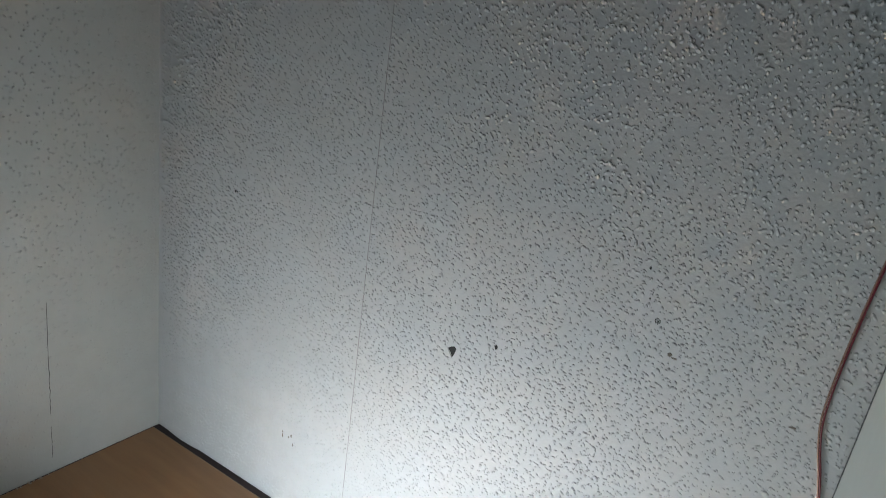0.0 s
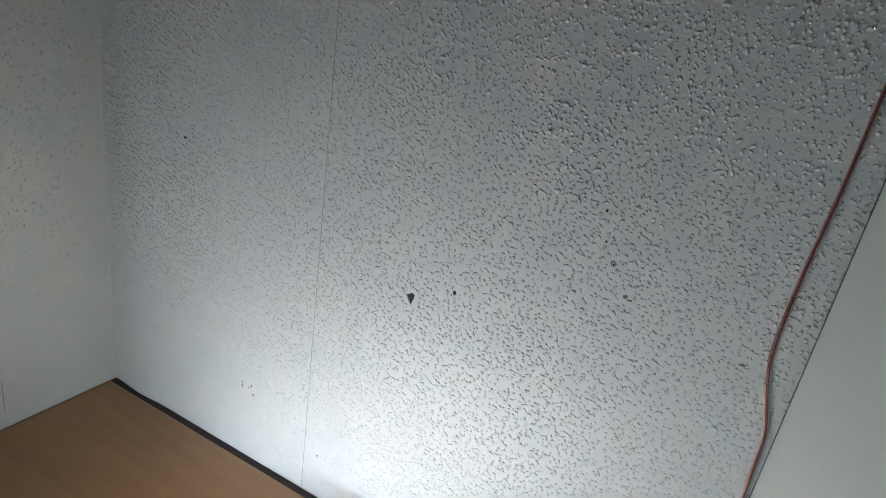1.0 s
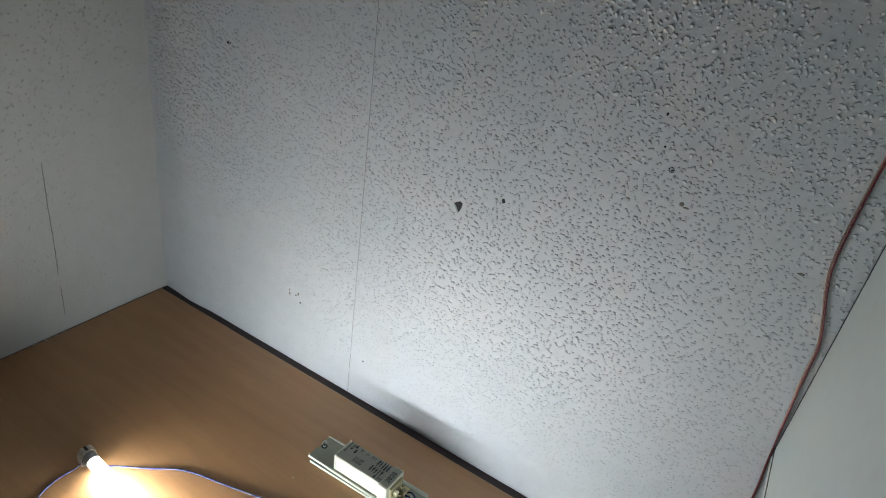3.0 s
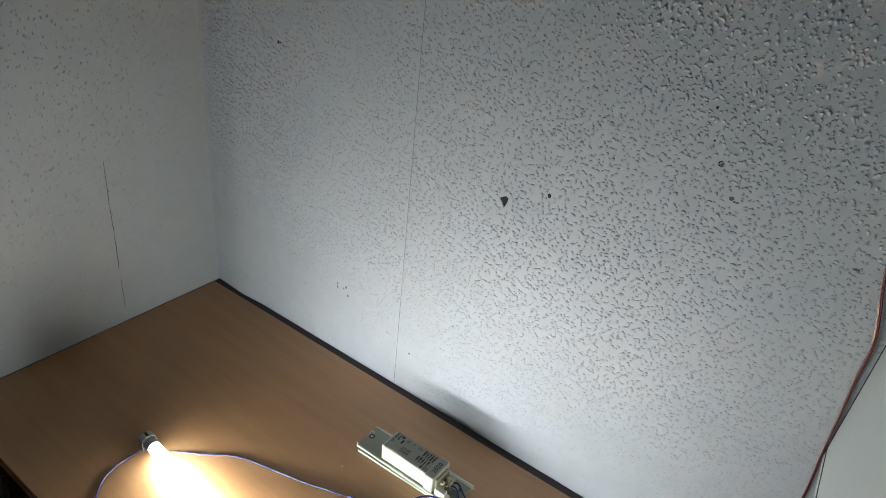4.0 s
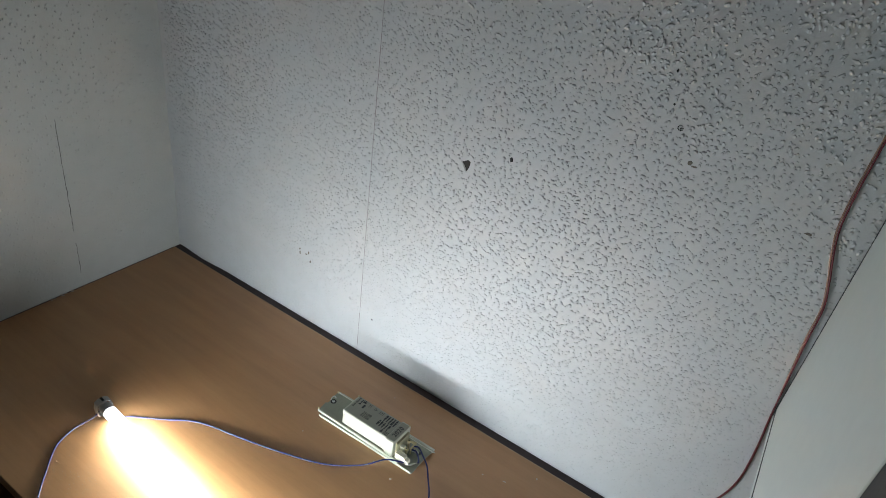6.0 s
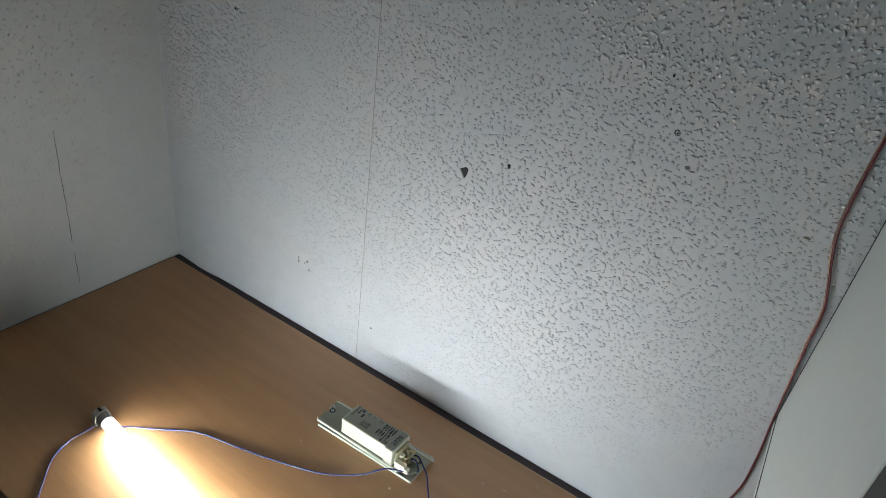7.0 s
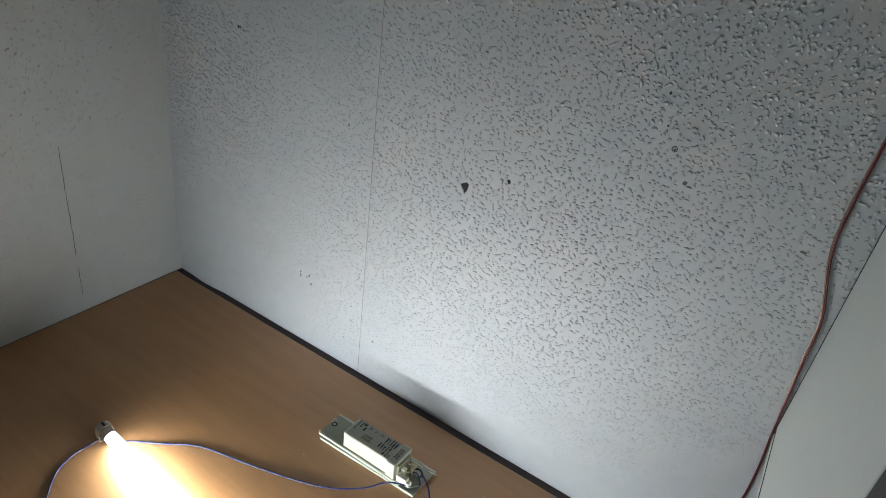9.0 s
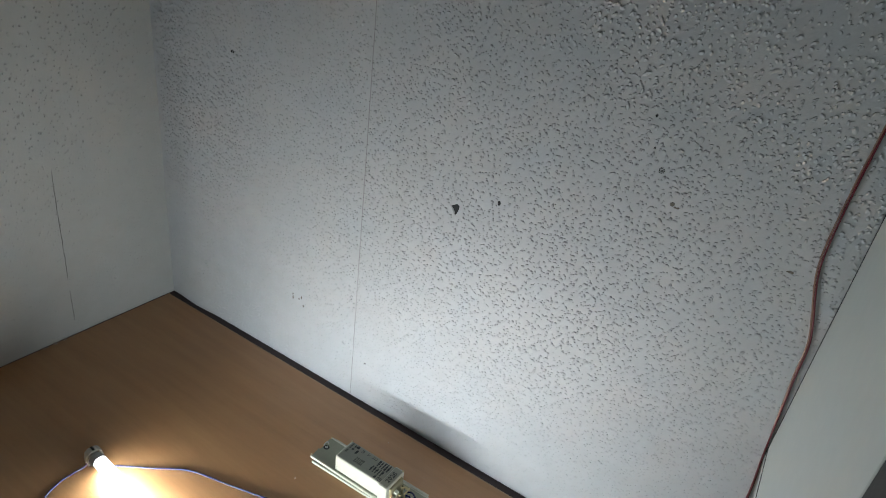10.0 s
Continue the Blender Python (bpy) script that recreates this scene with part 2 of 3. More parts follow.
def woodchips(parent, u0, u1, v0, v1, per_m2, seed, height, west=False, size=1.0):
    """The chips under the paper's skin: small uneven peaks over which the paper is stretched like a tent. height(u, v): how far they stand out."""
    rng = np.random.default_rng(seed)
    gap = 1 / math.sqrt(per_m2 * 1.3)
    u, v = np.meshgrid(np.arange(u0, u1, gap), np.arange(v0, v1, gap))
    n = u.size
    u, v = np.clip(u.ravel() + gap * rng.uniform(-0.6, 0.6, n), u0, u1), np.clip(v.ravel() + gap * rng.uniform(-0.6, 0.6, n), v0, v1)
    side = 256
    patch = blur(rng.standard_normal((side, side)), 1.4) * 0.75 / 0.2 + blur(rng.standard_normal((side, side)), 5) * 0.4 / 0.056
    cell = 0.0055
    keep = rng.uniform(0, 1, n) < np.clip(0.78 + 0.17 * patch[(v / cell).astype(int) % side, (u / cell).astype(int) % side], 0.05, 1)
    for mx, mz, mr in (() if west else MARKS):
        keep &= (u - mx) ** 2 + (v - mz) ** 2 > mr * mr
    keep &= rng.uniform(0, 1, n) < np.clip(0.2 + 1.1 * height(u, v), 0.2, 1)
    u, v = u[keep], v[keep]
    n = len(u)
    wide = 0.00165 * size * np.exp(0.18 * rng.standard_normal(n))
    long = wide * rng.uniform(1.0, 1.6, n)
    if not west:
        wide, long = [a * (1 + 0.45 * np.clip((0.34 - u) / 0.2, 0, 1)) for a in (wide, long)]
    lean_u, lean_v = 0.25 * wide * rng.standard_normal(n), wide * rng.uniform(0.45, 0.85, n)
    long = np.where(rng.uniform(0, 1, n) < 0.10, long * 1.5, long)
    high = wide * rng.uniform(0.50, 1.0, n) * height(u, v)
    turn = rng.uniform(0, math.pi, n)
    bend = rng.uniform(-0.5, 0.5, n) * (long - wide) / wide
    seg, a = 9, np.arange(9) * 2 * math.pi / 9
    shape = ((1.12, -0.05), (0.66, 0.42), (0.30, 0.88))
    count = len(shape) * seg + 1
    co = np.zeros((n, count, 3))
    for ring, (reach, lift) in enumerate(shape):
        r = reach * rng.uniform(0.86, 1.14, (n, seg))
        p, q = r * long[:, None] * np.cos(a), r * wide[:, None] * np.sin(a)
        q = q + bend[:, None] * (p / long[:, None]) ** 2 * wide[:, None]
        k = slice(ring * seg, ring * seg + seg)
        co[:, k, 0] = u[:, None] + p * np.cos(turn)[:, None] - q * np.sin(turn)[:, None]
        co[:, k, 1] = v[:, None] + p * np.sin(turn)[:, None] + q * np.cos(turn)[:, None]
        co[:, k, 0] += max(lift, 0) * lean_u[:, None]
        co[:, k, 1] += max(lift, 0) * lean_v[:, None]
        co[:, k, 2] = lift * high[:, None] * (1 if ring == 0 else rng.uniform(0.8, 1.2, (n, seg)))
    co[:, -1, 0], co[:, -1, 1], co[:, -1, 2] = u + lean_u, v + lean_v, high
    co = co.reshape(-1, 3)
    out = SKIN + co[:, 2] + cove(np.maximum(co[:, 0], FOLD)) + (0 if west else swell(co[:, 0]))
    place = np.stack([out, -co[:, 0], co[:, 1]] if west else [co[:, 0], -out, co[:, 1]], -1)
    i = np.arange(seg)
    j = (i + 1) % seg
    tri = []
    for k in range(0, (len(shape) - 1) * seg, seg):
        tri += [np.stack([k + i, k + j, k + j + seg], -1), np.stack([k + i, k + j + seg, k + i + seg], -1)]
    top = (len(shape) - 1) * seg
    tri = np.concatenate(tri + [np.stack([top + i, top + j, 0 * i + count - 1], -1)])
    if west:
        tri = tri[:, ::-1]
    faces = (tri[None] + (np.arange(n) * count)[:, None, None]).reshape(-1, 3)
    return tagged(to_mesh("woodchip", place, faces, SHADED_PAPER if west else WALLPAPER, parent), kind="stuff")


SEAM, CRACK = 0.525, 0.226
wall_north = tagged(part("wall_north", box(-0.12, RX + 0.12, 0.001, 0.13, FLOOR, CEIL), PLASTER), "white embossed wallpapered wall behind the desk", "wall", kind="structure")
wall_west = tagged(part("wall_west", box(-0.13, -0.001, RY, 0.0, FLOOR, CEIL), PLASTER), "white embossed wallpapered side wall beside the desk", "wall", kind="structure")
# east and south walls and ceiling are out of view, added for bounced light
tagged(part("wall_east", box(RX, RX + 0.12, RY, 0.0, FLOOR, CEIL), PAINT), "unseen plain grey wall added to close the room and bounce light", "wall", kind="structure")
tagged(part("wall_south", box(-0.13, RX + 0.12, RY - 0.12, RY, FLOOR, CEIL), PAINT), "unseen plain grey wall added to close the room and bounce light", "wall", kind="structure")
tagged(part("floor", box(-0.13, RX + 0.12, RY - 0.12, 0.13, FLOOR - 0.1, FLOOR), CARPET), "dark floor below the desk", "floor", kind="structure")
tagged(part("ceiling", box(-0.13, RX + 0.12, RY - 0.12, 0.13, CEIL, CEIL + 0.1), PAINT), "unseen plain grey ceiling added to close the room and bounce light", "ceiling", kind="structure")
sheet("wallpaper_strip", wall_north, FOLD, SEAM - 0.0005, -0.06, 1.16, 0.005, 11)
sheet("wallpaper_strip", wall_north, SEAM + 0.0005, 1.36, -0.06, 1.16, 0.005, 12)
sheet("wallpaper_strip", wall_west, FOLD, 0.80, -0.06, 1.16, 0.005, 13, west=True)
woodchips(wall_north, 0.012, SEAM - 0.002, 0.0, 1.15, 17000, 21, lambda u, v: np.clip(0.40 + 0.9 * u + 1.1 * v + 0.35 * np.minimum(v / 0.3, 1) * np.minimum(u / 0.08, 1), 0.2, 1.25), size=1.0)
woodchips(wall_north, SEAM + 0.002, 1.35, 0.0, 1.15, 18500, 22, lambda u, v: np.clip(0.42 + 1.7 * v, 0.35, 1.2) - 0.6 * np.clip(u - 0.8, 0, 0.4), size=1.0)
woodchips(wall_north, 0.012, 1.35, 0.0, 1.15, 9000, 24, lambda u, v: np.clip(0.45 + 0.4 * u + 0.8 * v, 0.2, 1.2), size=0.62)
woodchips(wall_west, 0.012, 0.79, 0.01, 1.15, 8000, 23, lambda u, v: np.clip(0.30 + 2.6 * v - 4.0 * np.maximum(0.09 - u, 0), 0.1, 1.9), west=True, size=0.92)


def sliver(points, width):
    """A thin torn line lying on the wall's skin: pairs of (along, up)."""
    b = bmesh.new()
    rows = []
    for i, (u, v) in enumerate(points):
        w = width * (0.2 if i in (0, len(points) - 1) else random.uniform(0.6, 1.2)) / 2
        rows.append([b.verts.new((0.0006, -u + w, v)), b.verts.new((0.0024, -u + w, v)), b.verts.new((0.0024, -u - w, v)), b.verts.new((0.0006, -u - w, v))])
    for p, q in zip(rows, rows[1:]):
        for k in range(4):
            b.faces.new((p[k], p[(k + 1) % 4], q[(k + 1) % 4], q[k]))
    b.faces.new(rows[0])
    b.faces.new(rows[-1])
    return b


for lo, hi, wide in ((0.03, 0.10, 0.0005), (0.125, 0.222, 0.0008), (0.205, 0.350, 0.0006)):
    steps = 14
    part("open_seam", sliver([(CRACK - 0.012 * (v - 0.15) + random.uniform(-0.0010, 0.0010), v) for v in [lo + (hi - lo) * i / steps for i in range(steps + 1)]], wide), HOLE, wall_west)


def wall_mark(name, x, z, w, h, mat, seg=11, seed=1):
    """A torn hole or a stain in the paper of the north wall: an uneven dish with a raised lip."""
    rng = random.Random(seed)
    b = bmesh.new()
    rings = []
    wob = [rng.uniform(0.75, 1.2) for _ in range(seg)]
    for r, out in ((1.0, 0.0019), (0.85, 0.0026), (0.55, 0.0023)):
        rings.append([b.verts.new((x + r * w / 2 * wob[i] * math.cos(2 * math.pi * i / seg), -out - float(swell(x)),
                                   z + r * h / 2 * wob[i] * math.sin(2 * math.pi * i / seg))) for i in range(seg)])
    for p, q in zip(rings, rings[1:]):
        for i in range(seg):
            b.faces.new((p[i], p[(i + 1) % seg], q[(i + 1) % seg], q[i]))
    b.faces.new(rings[-1])
    return part(name, b, mat, wall_north, "", True)


b = bmesh.new()
fan = [(-0.0065, 0.0035), (-0.0030, 0.0060), (0.0025, 0.0090), (0.0066, 0.0066), (0.0058, 0.0005), (0.0036, -0.0056), (0.0018, -0.0090), (0.0004, -0.0052), (-0.0024, -0.0010)]
front, back = [b.verts.new((0.698 + x, -0.00225, 0.452 + z)) for x, z in fan], [b.verts.new((0.698 + x, -0.0012, 0.452 + z)) for x, z in fan]
b.faces.new(front)
for k in range(len(fan)):
    b.faces.new((front[k], front[(k + 1) % len(fan)], back[(k + 1) % len(fan)], back[k]))
part("nail_hole", b, HOLE, wall_north)
part("torn_paper_lip", hose(spline([(0.698 - 0.0075, -0.0020, 0.4555), (0.698 - 0.0035, -0.0026, 0.4495), (0.698 - 0.0006, -0.0027, 0.4455), (0.698 + 0.0012, -0.0020, 0.4420)], 6), 0.0009, 7), WALLPAPER, wall_north, "", True)
wall_mark("nail_hole", 0.767, 0.4855, 0.005, 0.0065, HOLE, seed=5)
for i in range(9):
    a = 2 * math.pi * i / 9
    wall_mark("screw_hole_rim", 0.970 + 0.0029 * math.cos(a), 0.600 + 0.0031 * math.sin(a), 0.0017, 0.0017, HOLE, seg=7, seed=30 + i)
wall_mark("screw_hole_rim", 0.9705, 0.5995, 0.0022, 0.003, HOLE, seg=7, seed=40)
wall_mark("stain", 0.993, 0.564, 0.0055, 0.006, STAIN, seed=6)
wall_mark("stain", 0.999, 0.561, 0.009, 0.0025, STAIN, seed=7)
wall_mark("nail_hole", 0.947, 0.661, 0.0028, 0.0045, HOLE, seed=8)
wall_mark("nail_hole", 0.955, 0.624, 0.0028, 0.003, HOLE, seed=9)
for i, (x, z, w, h) in enumerate(((0.372, 0.158, 0.004, 0.004), (0.3725, 0.150, 0.003, 0.009), (0.388, 0.153, 0.003, 0.004), (0.394, 0.158, 0.003, 0.007), (0.399, 0.141, 0.004, 0.006),
                                  (0.555, 0.088, 0.004, 0.003), (0.222, 0.579, 0.009, 0.006), (0.473, 0.481, 0.003, 0.005), (0.135, 0.50, 0.004, 0.003), (1.138, 0.531, 0.009, 0.003))):
    wall_mark("paper_tear", x, z, w, h, STAIN if i < 5 or i == 9 else HOLE, seg=7, seed=50 + i)
for x0, x1, z0, z1 in ((0.0, 1.36, 1.1605, CEIL), (1.3605, RX, FLOOR, CEIL), (0.0, 1.36, FLOOR, -0.0605)):
    part("wallpaper_strip", box(x0 + 0.002, x1, -0.0015, 0.0008, z0, z1), WALLPAPER, wall_north)
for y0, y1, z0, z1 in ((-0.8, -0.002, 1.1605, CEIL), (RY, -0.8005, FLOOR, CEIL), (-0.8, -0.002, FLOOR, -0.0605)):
    part("wallpaper_strip", box(-0.0008, 0.0015, y0, y1, z0, z1), SHADED_PAPER, wall_west)


# dark filler whose colour stands for the shade in the gap behind the desk
tagged(part("gap_strip", box(0.003, 1.75, -0.0168, -0.0022, -0.05, -0.0006), simple("dark_brown_gap_shade", (0.050, 0.031, 0.031), 0.7, vary=0.3, grain=30)), "dark brown strip for the shade in the gap between desk and wall", "edging", kind="structure")

# the same dark filler paints the shaded slit along the side wall
tagged(part("gap_strip", box(0.0019, 0.0046, -0.553, -0.018, -0.03, -0.0012), bpy.data.materials["dark_brown_gap_shade"]), "dark strip for the shade in the gap between desk and side wall", "edging", kind="structure")


# ---- the desk ----
desk = empty("desk", pose(0, 0, 0), "brown wood laminate desk pushed into the corner", "desk")
DX, DY0, DY1 = 1.75, -0.553, -0.018
part("tabletop", box(0.0048, DX, DY0, DY1, -0.025, 0.0, 0.0012), DESK, desk)
for x in (0.03, DX - 0.05):
    part("side_panel", box(x, x + 0.02, DY0 + 0.03, DY1 - 0.03, FLOOR, -0.025, 0.001), DESK, desk)
part("edge_band", box(0.006, DX - 0.002, DY1 - 0.0012, DY1 + 0.0006, -0.024, 0.0003, 0.0002), DESK_EDGE, desk, "paler worn edge band")
part("back_panel", box(0.05, DX - 0.05, DY1 - 0.06, DY1 - 0.04, -0.45, -0.025, 0.001), DESK, desk)


# ---- the hanging cabinet ----
def hanging_cabinet():
    c = empty("wall_cabinet", pose(1.1865, -0.003, 0, 0, 1.0, 1.9), "off-white enamelled wall cabinet with dark door seal", "cabinet")
    d = 0.425
    # dark strip that paints the shaded joint between cabinet and wall
    part("back_gap_strip", box(-0.0003, 0.49, -0.0030, 0.0012, 0.29, 1.075), DARK, c, "dark strip for the shade in the gap along the wall")
    part("body", box(0, 0.5, -d, -0.0032, 0.3018, 1.08, 0.002), ENAMEL, c)
    part("bottom_rail", box(0.0005, 0.4995, -d, 0, 0.286, 0.2988, 0.001), ENAMEL, c)
    # nearly flush dark strip in place of the groove's own shade
    part("groove_shade", box(-0.0002, 0.49, -d + 0.001, -0.0035, 0.2990, 0.3015), DARK, c)
    part("door_seal", box(0.0004, 0.495, -d - 0.0345, -d - 0.0003, 0.290, 1.075, 0.0008), RUBBER, c, "dark grey rubber door seal")
    part("door", box(0, 0.5, -d - 0.07, -d - 0.035, 0.286, 1.08, 0.004), ENAMEL, c)
    return c


hanging_cabinet()


# ---- the wire on the wall ----
def wall_wire():
    e = empty("speaker_cable", pose(0, 0, 0), "twin copper and dark red cable hanging on the wall", "cable")
    way = spline([(1.1880, -0.0046, 1.16), (1.1760, -0.0046, 0.95), (1.1685, -0.0046, 0.76), (1.1650, -0.0046, 0.7), (1.1620, -0.0046, 0.645), (1.1605, -0.0046, 0.585), (1.1620, -0.0046, 0.548),
                  (1.1685, -0.0046, 0.517), (1.1762, -0.0046, 0.49), (1.1838, -0.0046, 0.455), (1.1845, -0.0046, 0.412), (1.1862, -0.0046, 0.37), (1.1882, -0.0046, 0.326),
                  (1.1908, -0.0046, 0.279), (1.1940, -0.0046, 0.229), (1.1938, -0.0046, 0.172), (1.1848, -0.0046, 0.128), (1.1650, -0.0046, 0.085), (1.1370, -0.01, 0.03), (1.1220, -0.01, -0.05)], 8)
    for sign, mat, label in ((-1, COPPER, "copper-coloured strand"), (1, RED, "dark red strand")):
        line = []
        for i, p in enumerate(way):
            a = 0.3 + 0.25 * math.sin(i * 0.11) + 1.85 * min(1, max(0, (i - 80) / 22)) + 0.35 * min(1, max(0, (44 - i) / 16))
            line.append(p + Vector((sign * 0.00115 * math.cos(a), -sign * 0.0011 * math.sin(a), 0)))
        part("strand", hose(line, 0.00102), mat, e, label, True)


wall_wire()


# ---- the tube and its holder ----
A = Vector((0.337, -0.3925, 0.0138))
ANGLE = -5.5
tube = empty("fluorescent_tube", pose(*A, 0, 0, ANGLE), "lit white fluorescent tube lying on the desk", "lamp")
part("glass", lathe([(0.013, 0.0098), (LENGTH - 0.013, 0.0098)], 32), GLOW, tube, "glowing white glass", True)
for x0, x1 in ((0.0, 0.0135), (LENGTH - 0.0135, LENGTH)):
    part("end_cap", lathe([(x0, 0.0098), (x0 + 0.001, 0.0104), (x1 - 0.001, 0.0104), (x1, 0.0101)], 32), GREY_PLASTIC, tube, "grey end cap", True)
for x0 in (-0.007, LENGTH):
    for y in (-0.0024, 0.0024):
        part("pin", lathe([(x0, 0.0011), (x0 + 0.007, 0.0011)], 10).copy(), BRASS, tube).location = (0, y, 0)


def tube_holder(m):
    h = empty("tube_holder", m, "greyed plastic snap-in tube holder on the desk", "lamp holder", "holders of the tube")
    b = bmesh.new()
    # an upright arch with a flat top, open towards the tube
    out = [(-0.0120, 0.0), (-0.0128, 0.013), (-0.0108, 0.0222), (-0.0052, 0.0262), (0.0052, 0.0262), (0.0108, 0.0222), (0.0128, 0.013), (0.0120, 0.0)]
    inn = [(-0.0106, 0.0), (-0.0110, 0.013), (-0.0092, 0.0205), (-0.0044, 0.0240), (0.0044, 0.0240), (0.0092, 0.0205), (0.0110, 0.013), (0.0106, 0.0)]
    rings = [[[b.verts.new((x, y, z)) for y, z in line] for line in (out, inn)] for x in (-0.013, -0.001)]
    for i in range(len(out) - 1):
        b.faces.new((rings[0][0][i], rings[0][0][i + 1], rings[1][0][i + 1], rings[1][0][i]))
        b.faces.new((rings[0][1][i], rings[1][1][i], rings[1][1][i + 1], rings[0][1][i + 1]))
        for k in (0, 1):
            b.faces.new((rings[k][0][i], rings[k][1][i], rings[k][1][i + 1], rings[k][0][i + 1]))
    for i in (0, len(out) - 1):
        b.faces.new((rings[0][0][i], rings[1][0][i], rings[1][1][i], rings[0][1][i]))
    bmesh.ops.bevel(b, geom=b.edges[:], offset=0.0004, segments=1, affect="EDGES")
    part("clip", b, HOLDER, h)
    part("foot", box(-0.016, 0.0, -0.0100, 0.0100, 0.0, 0.0014, 0.0006), HOLDER, h)
    part("slot", box(-0.0128, -0.0030, -0.0019, 0.0019, 0.0258, 0.0266), HOLE, h, "dark slot in the top")
    part("socket", box(-0.012, -0.0062, -0.0065, 0.0065, 0.002, 0.022, 0.001), GREY_PLASTIC, h, "grey contact block")
    return h


tube_holder(pose(A.x, A.y, 0, 0, 0, ANGLE))
# far holder, out of view: added to carry the tube and shade the wall
tube_holder(pose(A.x + LENGTH * math.cos(radians(ANGLE)), A.y + LENGTH * math.sin(radians(ANGLE)), 0, 0, 0, ANGLE + 180))


# ---- ballast ----
def ballast():
    g = empty("ballast", pose(0.585, -0.169, 0, 0, 0, 0.3), "grey magnetic lamp ballast with printed label on a cream tray", "ballast")
    # tray: a shallow cream channel, a little askew below the plate
    tray = bmesh.new()
    box(0.006, 0.196, -0.004, 0.058, 0.0, 0.0012, 0.0003, tray)
    box(0.006, 0.194, -0.0048, -0.0036, 0.0, 0.0045, 0.0003, tray)
    box(0.006, 0.199, 0.0572, 0.0584, 0.0, 0.0045, 0.0003, tray)
    part("tray", tray, WHITE_METAL, g, "cream painted steel tray").rotation_euler = (0, 0, radians(1.2))
    # plate with clipped corners
    b = bmesh.new()
    shape = [(0.0, 0.003), (0.003, 0.0), (0.165, 0.0), (0.170, 0.006), (0.186, 0.006), (0.192, 0.016), (0.197, 0.018), (0.199, 0.052), (0.0, 0.053), (-0.002, 0.049), (-0.002, 0.034), (0.001, 0.032), (0.001, 0.022), (-0.002, 0.020)]
    low, top = [b.verts.new((x, y, 0.0068)) for x, y in shape], [b.verts.new((x, y, 0.0084)) for x, y in shape]
    b.faces.new(low)
    b.faces.new(top)
    for i in range(len(shape)):
        k = (i + 1) % len(shape)
        b.faces.new((low[i], low[k], top[k], top[i]))
    part("base_plate", b, ZINC, g)
    for y, x1 in ((-0.0012, 0.168), (0.0512, 0.199)):
        part("rim", box(-0.001, x1, y, y + 0.0030, 0.0046, 0.0092, 0.0009), WHITE_METAL, g, "cream rolled rim")
    for x in (0.02, 0.175):
        part("spacer", box(x, x + 0.012, 0.02, 0.034, 0.001, 0.007, 0.0005), ZINC, g)
    # core with a ledge along its side
    core = bmesh.new()
    box(0.0525, 0.150, 0.0042, 0.0445, 0.0083, 0.0335, 0.0006, core)
    box(0.0505, 0.150, 0.0035, 0.0450, 0.0300, 0.0385, 0.0012, core)
    core = part("core", core, WHITE_METAL, g, "cream painted iron core")
    part("end_flange", box(0.0490, 0.0522, 0.0040, 0.0440, 0.0085, 0.0395, 0.0008), WHITE_METAL, g)
    part("strap", box(0.1390, 0.1560, 0.0004, 0.0478, 0.0085, 0.0402, 0.0016), WHITE_METAL, g, "cream painted steel strap round the core")
    part("bobbin_end", box(0.1556, 0.1600, 0.008, 0.041, 0.0085, 0.034, 0.001), CREAM_OLIVE, g, "olive winding end")
    label = part("label_plate", box(0.0515, 0.1400, 0.0050, 0.0445, 0.0386, 0.0393, 0.0003), LABEL, g, "grey label with black print")
    part("strap_label", box(0.1405, 0.1548, 0.0035, 0.0450, 0.0403, 0.0406), LABEL, g)
    rng = random.Random(3)
    # print: lines across the label, read from the far side
    for x0, x1, y0, y1, count, ink in ((0.054, 0.057, 0.020, 0.043, 1, FAINT), (0.0775, 0.0945, 0.012, 0.024, 5, FAINT), (0.0640, 0.0690, 0.037, 0.043, 2, INK), (0.060, 0.063, 0.030, 0.042, 1, INK),
                                       (0.1120, 0.1360, 0.028, 0.0430, 5, INK), (0.1080, 0.1330, 0.0145, 0.0265, 5, INK), (0.1240, 0.1265, 0.0065, 0.0130, 1, INK)):
        for i in range(count):
            x = x0 + (x1 - x0) * (i + 0.5) / count
            y = y0
            while y < y1 - 0.001:
                w = rng.uniform(0.0014, 0.0050)
                t = rng.choice((0.0020, 0.0026, 0.0036))
                part("print", box(x - t / 2, x + t / 2, y, min(y + w, y1), 0.03925, 0.03945), ink, label)
                y += w + rng.uniform(0.0004, 0.0009)
    part("print", box(0.0690, 0.0725, 0.0265, 0.0345, 0.03925, 0.03945), INK, label)
    for x0, x1, y0, y1 in ((0.1300, 0.1375, 0.0058, 0.0066), (0.1300, 0.1375, 0.0118, 0.0126), (0.1300, 0.1308, 0.0066, 0.0118), (0.1367, 0.1375, 0.0066, 0.0118), (0.1325, 0.1333, 0.0075, 0.0110), (0.1345, 0.1353, 0.0075, 0.0110)):
        part("print", box(x0, x1, y0, y1, 0.03925, 0.03945), INK, label)

    def stroke(points):
        ring = bmesh.new()
        hose([Vector((x, y, 0.0393)) for x, y in points], 0.0004, 5, ring)
        part("print", ring, INK, label)

    stroke([(0.0885, 0.0360), (0.0935, 0.0385), (0.0885, 0.0410), (0.0885, 0.0362)])
    for i in range(3):
        stroke([(0.0985 + 0.0032 * i + 0.0016 * math.cos(a), 0.0385 + 0.0030 * math.sin(a)) for a in [radians(d) for d in range(-80, 90, 20)]])
